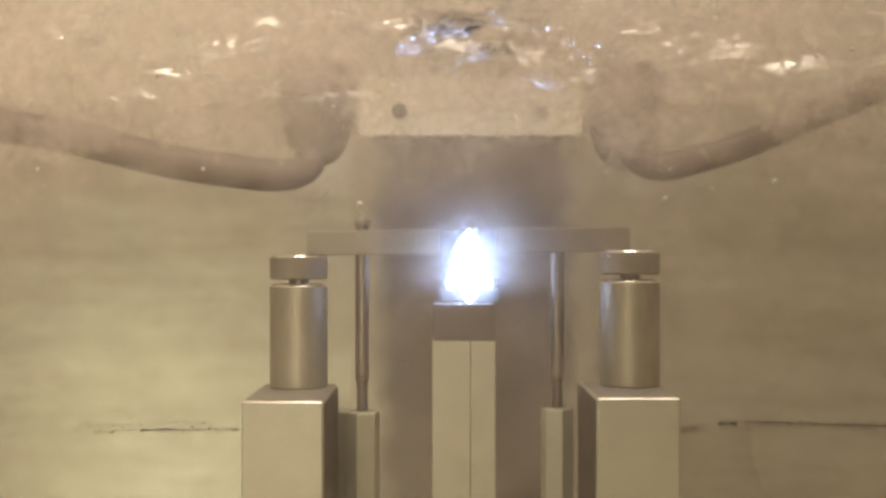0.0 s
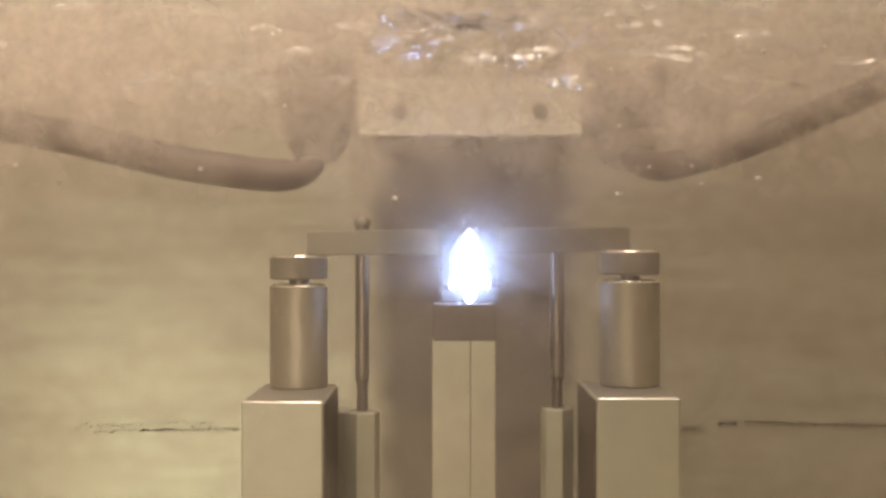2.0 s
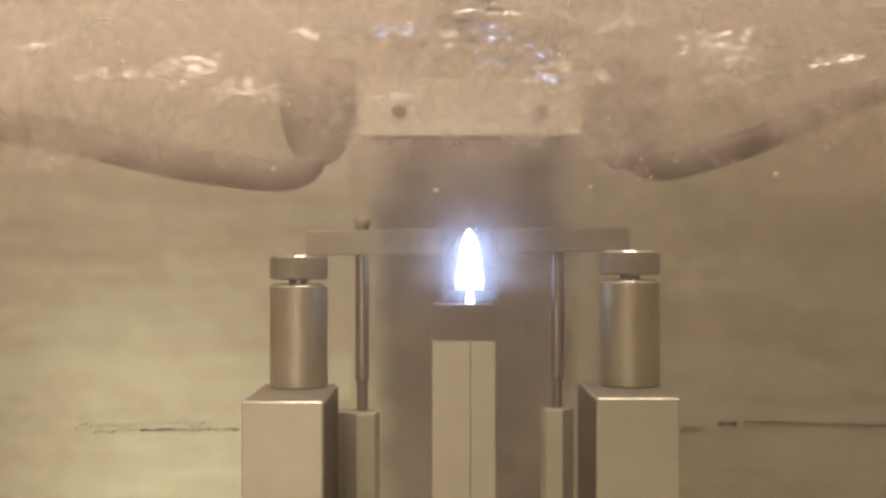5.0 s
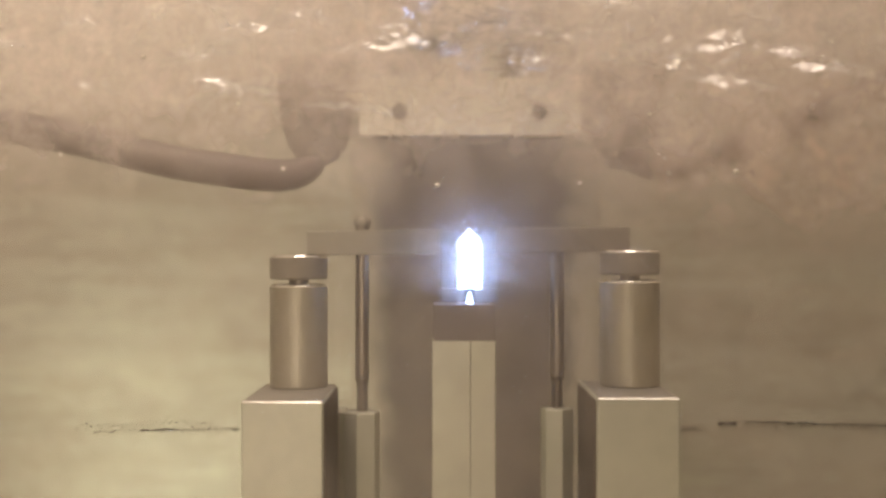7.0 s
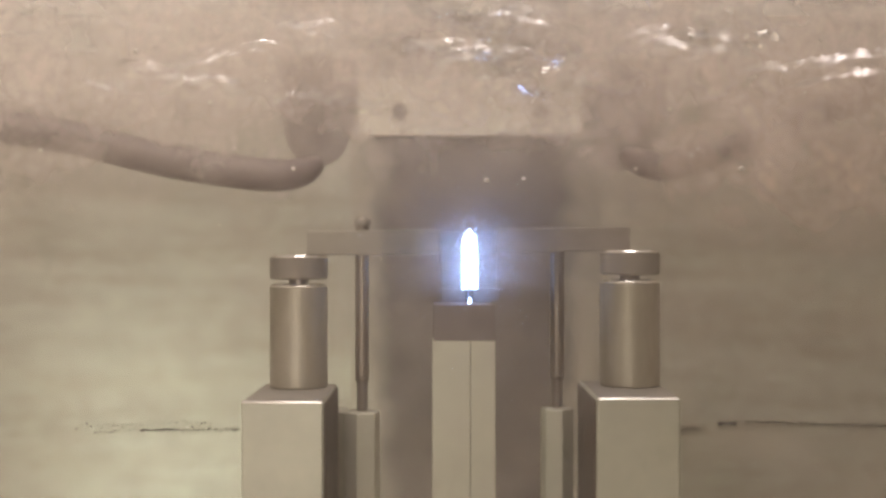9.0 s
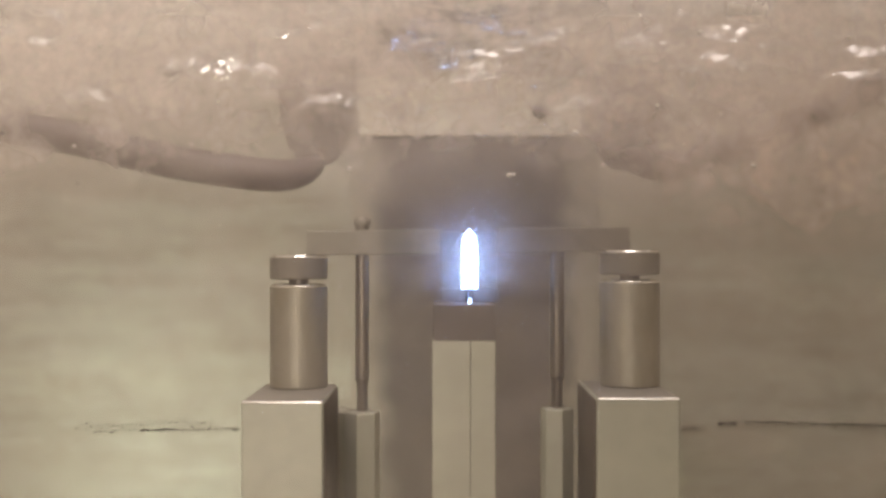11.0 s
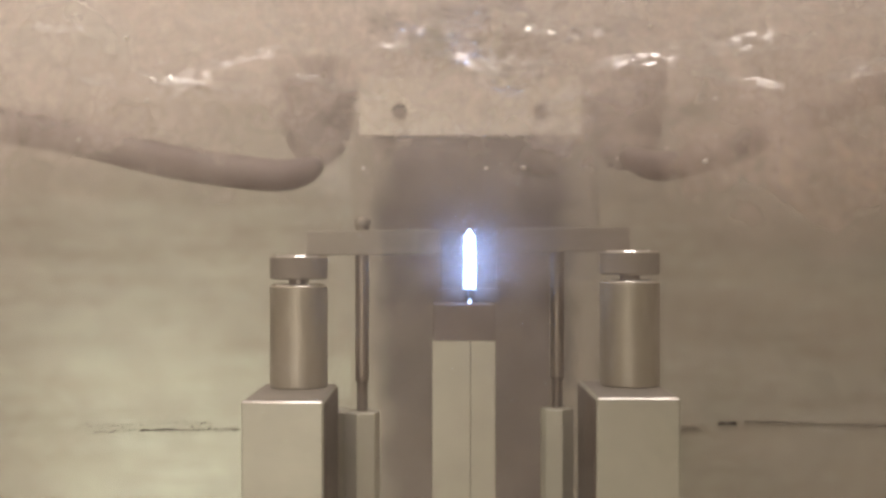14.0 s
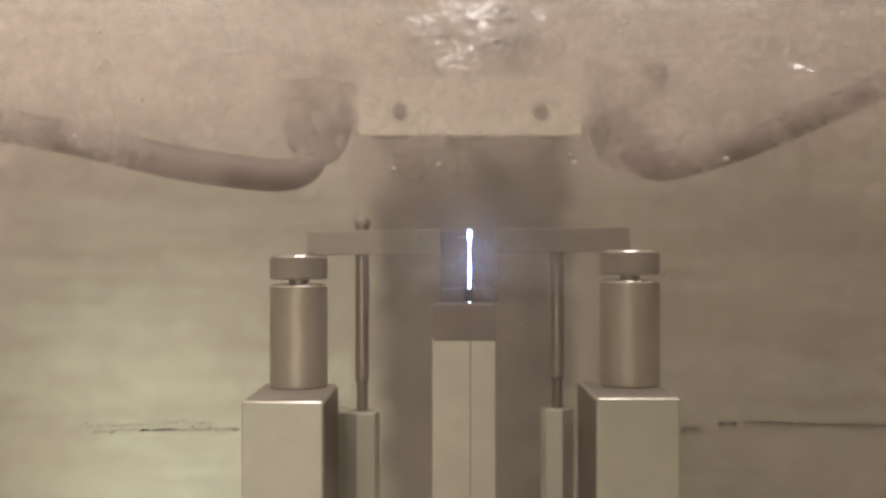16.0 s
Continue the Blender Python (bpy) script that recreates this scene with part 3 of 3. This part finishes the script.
# ---- added glint films and bubbles under the surface ----
def glint_film_mesh(seed, length, tall, bend, rough):
    """A thin crinkled sheet of water, bowed towards its front, with ragged tapering ends."""
    nx, nz = 110, 40
    verts, faces = [], []
    for j in range(nz + 1):
        for i in range(nx + 1):
            u, v = 2 * i / nx - 1, 2 * j / nz - 1
            taper = max(0.08, 1 - abs(u) ** 2.2) * (0.75 + 0.5 * noise.noise((u * 3.1, seed, v * 0.6)))
            x = u * length / 2
            z = v * tall / 2 * taper + 0.0060 * noise.noise((u * 2.2, seed * 3.0, 0.5))
            y = (x * x / 0.16 + z * z / bend) + rough * (0.00060 * noise.noise((x * 150, z * 210, seed)) + 0.00022 * noise.noise((x * 380, z * 520, seed + 9)))
            verts.append((x, y, z))
    for j in range(nz):
        for i in range(nx):
            a = j * (nx + 1) + i
            faces.append((a, a + 1, a + nx + 2, a + nx + 1))
    me = bpy.data.meshes.new("glint_film")
    me.from_pydata(verts, [], faces)
    me.polygons.foreach_set("use_smooth", [True] * len(faces))
    me.materials.append(AIR)
    return me


def wavelets():
    rnd = random.Random(21)
    made = []
    wide = [glint_film_mesh(k * 1.7, rnd.uniform(0.040, 0.065), rnd.uniform(0.026, 0.042), rnd.uniform(0.4, 0.7), rnd.uniform(1.0, 1.7)) for k in range(6)]
    slim = [glint_film_mesh(40 + k * 1.7, *((rnd.uniform(0.050, 0.075), rnd.uniform(0.011, 0.017), rnd.uniform(0.10, 0.16), rnd.uniform(0.45, 0.8)) if k % 2 else (rnd.uniform(0.022, 0.045), rnd.uniform(0.006, 0.012), rnd.uniform(0.05, 0.13), rnd.uniform(0.8, 1.3)))) for k in range(10)]
    for k in range(46):
        kind = k % 3
        if kind == 0:
            me, y = wide[k // 3 % 6], rnd.uniform(0.500, 0.520)
            x, up, lit = rnd.gauss(0.014, 0.017), y * rnd.uniform(0.135, 0.200), (0.0142, 0.650, 0.156)
        else:
            me, y = rnd.choice(slim), rnd.uniform(0.46, 0.535)
            up = y * rnd.triangular(0.115, 0.205, 0.160)
            x, lit = (rnd.uniform(-0.16, 0.17), (0.05, 0.54, 1.30)) if kind == 1 else (rnd.uniform(-0.20, 0.14), (-0.50, -0.05, 1.20))
        ob = new("glint_film", me)
        tagged(ob, "thin crinkled water film turned to glint at the camera", "water", "wavelets", kind="stuff")
        place = Vector((x, y, 0.160 + up))
        # Each added film is tilted to throw a lamp's or the arc's glint into the camera.
        face = ((EYE.translation - place).normalized() + (Vector(lit) - place).normalized()).normalized()
        made.append((ob, *place, math.degrees(math.asin(-face.z)), math.degrees(math.atan2(face.x, -face.y)), k))
    return made


def bubbles():
    rnd = random.Random(11)
    bm = bmesh.new()
    bmesh.ops.create_icosphere(bm, subdivisions=3, radius=1)
    me = bpy.data.meshes.new("air_bubble")
    bm.to_mesh(me)
    bm.free()
    me.polygons.foreach_set("use_smooth", [True] * len(me.polygons))
    me.materials.append(FOAM)
    made = []
    for k in range(30):
        ob = new("air_bubble", me)
        a = rnd.uniform(0.0004, 0.0010)
        ob.scale = (a * rnd.uniform(1, 1.4), a, a)
        y = rnd.uniform(0.48, 0.62)
        tagged(ob, "tiny pale air bubble drifting in turbid water", "bubble", "air bubbles")
        made.append((ob, rnd.uniform(-0.36, 0.36) * y, y, 0.160 + y * rnd.uniform(0.02, 0.19), k))
    return made


GLINT_FILMS = wavelets()
BUBBLES = bubbles()

# ---- drifting milky veils and specks in the water ----
def veil(y, x0, x1, z0, z1, seed):
    nx, nz = 40, 16
    verts, faces = [], []
    for j in range(nz + 1):
        for i in range(nx + 1):
            x, z = x0 + (x1 - x0) * i / nx, z0 + (z1 - z0) * j / nz
            verts.append((x, y + 0.010 * noise.noise((x * 7, z * 7, seed)), z))
    for j in range(nz):
        for i in range(nx):
            a = j * (nx + 1) + i
            faces.append((a, a + 1, a + nx + 2, a + nx + 1))
    me = bpy.data.meshes.new("turbid_water")
    me.from_pydata(verts, [], faces)
    me.polygons.foreach_set("use_smooth", [True] * len(faces))
    me.materials.append(MIST)
    ob = new("turbid_water", me)
    return tagged(ob, "thin drifting veil of milky turbid water", "water", kind="stuff")


VEILS = [veil(y, -0.58, 0.58, FLOOR_Z + 0.012, 0.283, k * 2.7) for k, y in enumerate((0.562, 0.625, 0.746))]


def cloud_bank(name, wide, high, seed, y, dense):
    """A thicker bank of milky water, thinning to nothing at its rim."""
    m = mist_material("milky_bank", dense, dense, (0.80, 0.68, 0.585))
    n, l = m.node_tree.nodes, m.node_tree.links
    mx = n["Material Output"].inputs[0].links[0].from_node
    old = mx.inputs[0].links[0].from_socket
    tc = n.new("ShaderNodeTexCoord")
    mp = n.new("ShaderNodeMapping")
    mp.inputs["Scale"].default_value = (1 / wide, 0, 1 / high)
    g = n.new("ShaderNodeTexGradient")
    g.gradient_type = "SPHERICAL"
    l.new(tc.outputs["Object"], mp.inputs["Vector"])
    l.new(mp.outputs[0], g.inputs["Vector"])
    ease = n.new("ShaderNodeMapRange")
    ease.interpolation_type = "SMOOTHSTEP"
    ease.inputs["From Max"].default_value = 0.75
    l.new(g.outputs["Fac"], ease.inputs["Value"])
    k = n.new("ShaderNodeMath")
    k.operation = "MULTIPLY"
    l.new(old, k.inputs[0])
    l.new(ease.outputs[0], k.inputs[1])
    l.new(k.outputs[0], mx.inputs[0])
    nx, nz = 24, 12
    verts = [(wide * (i / 12 - 1), y + 0.006 * noise.noise((i * 0.3, j * 0.3, seed)), high * (j / 6 - 1)) for j in range(nz + 1) for i in range(nx + 1)]
    faces = [(a, a + 1, a + nx + 2, a + nx + 1) for j in range(nz) for a in range(j * (nx + 1), j * (nx + 1) + nx)]
    me = bpy.data.meshes.new(name)
    me.from_pydata(verts, [], faces)
    me.polygons.foreach_set("use_smooth", [True] * len(faces))
    me.materials.append(m)
    ob = new(name, me)
    ob.visible_shadow = False
    return tagged(ob, "thicker bank of milky water drifting past", "water", kind="stuff")


BANK = cloud_bank("milky_bank", 0.15, 0.080, 3.3, 0.690, 0.55)


def motions():
    rnd = random.Random(5)
    rows, x, y = [], 0.0, 0.0
    for k in range(81):
        t = k * 0.2
        rows.append((t, pose(x, y, 0.29 + rnd.uniform(-0.0015, 0.0015), rnd.uniform(-0.3, 0.3), rnd.uniform(-0.3, 0.3), 0)))
        x = max(-0.02, min(0.02, x + rnd.choice((-1, 1)) * rnd.uniform(0.006, 0.016)))
        y = max(-0.02, min(0.02, y + rnd.choice((-1, 1)) * rnd.uniform(0.006, 0.016)))
    walk(WATER_TOP, rows)
    for ob, x, y in TONGUES:
        r = math.hypot(x, y * 50 / 14)
        rows = []
        for t, w in WIDTH:
            late = min(1, max(0, (t - 4) / 2.5))
            k = min(1, w / r) * late + w / 50 * (1 - late)
            rows.append((t, pose(x * k * MM, y * k * MM, 0)))
        walk(ob, rows)
    for ob, x, y, rise in LOWER_GLOWS:
        walk(ob, [(t, pose(x * k * MM, y * k * MM, (z + rise * k) * MM)) for t, k, z in ((0, 0.85, -35), (2, 0.7, -35), (4, 0.45, -40), (6.5, 0.32, -47), (7, 0.28, -50), (7.5, 0.18, -55), (9, 0.12, -59), (12, 0.1, -61), (14.5, 0.08, -63), (16, 0.06, -66))])
    for ob, x, y, z, lean, yaw, seed in GLINT_FILMS:
        rnd = random.Random(seed)
        rows = []
        for k in range(65):
            t = k * 0.25
            calm = 70 * max(0.0, t - 15.3) * (-1 if lean < 0 else 1)
            calm += 8 * min(1, max(0, (t - 6) / 2)) * (lean > 0)
            rows.append((t, pose(x + rnd.uniform(-0.016, 0.016), y + rnd.uniform(-0.01, 0.01), z + rnd.uniform(-0.005, 0.005),
                                 lean + rnd.gauss(0, 7 if lean > 0 else 10 + min(9, max(0, t - 5))) + calm, rnd.uniform(-14, 14), yaw + rnd.gauss(0, 8))))
        walk(ob, rows)
    for ob, x, y, z, seed in BUBBLES:
        rnd = random.Random(seed)
        dx, dz = rnd.uniform(-0.05, 0.05), rnd.uniform(0.0, 0.02)
        walk(ob, [(t, pose(x + dx * t / 8 + 0.008 * math.sin(t + seed), y, z + dz * t / 16)) for t in range(17)])
    walk(BANK, [(t, pose(x, 0, z)) for t, x, z in ((0, 0.42, 0.222), (1, 0.41, 0.223), (2, 0.39, 0.223), (2.7, 0.27, 0.224), (3.2, 0.25, 0.224), (4, 0.36, 0.222), (5.2, 0.33, 0.222),
                                                   (6.5, 0.23, 0.222), (7.5, 0.175, 0.224), (8.5, 0.19, 0.222), (9.5, 0.20, 0.222), (11.3, 0.19, 0.222), (12.5, 0.17, 0.224), (13.5, 0.20, 0.222),
                                                   (14.5, 0.23, 0.224), (15.2, 0.32, 0.222), (16, 0.40, 0.222))])
    for i, ob in enumerate(VEILS):
        walk(ob, [(k * 0.5, pose(0.032 * math.sin(k * (0.61 + 0.07 * i) + i), 0, 0.005 * math.sin(k * 0.45 + 2 * i))) for k in range(33)])


motions()
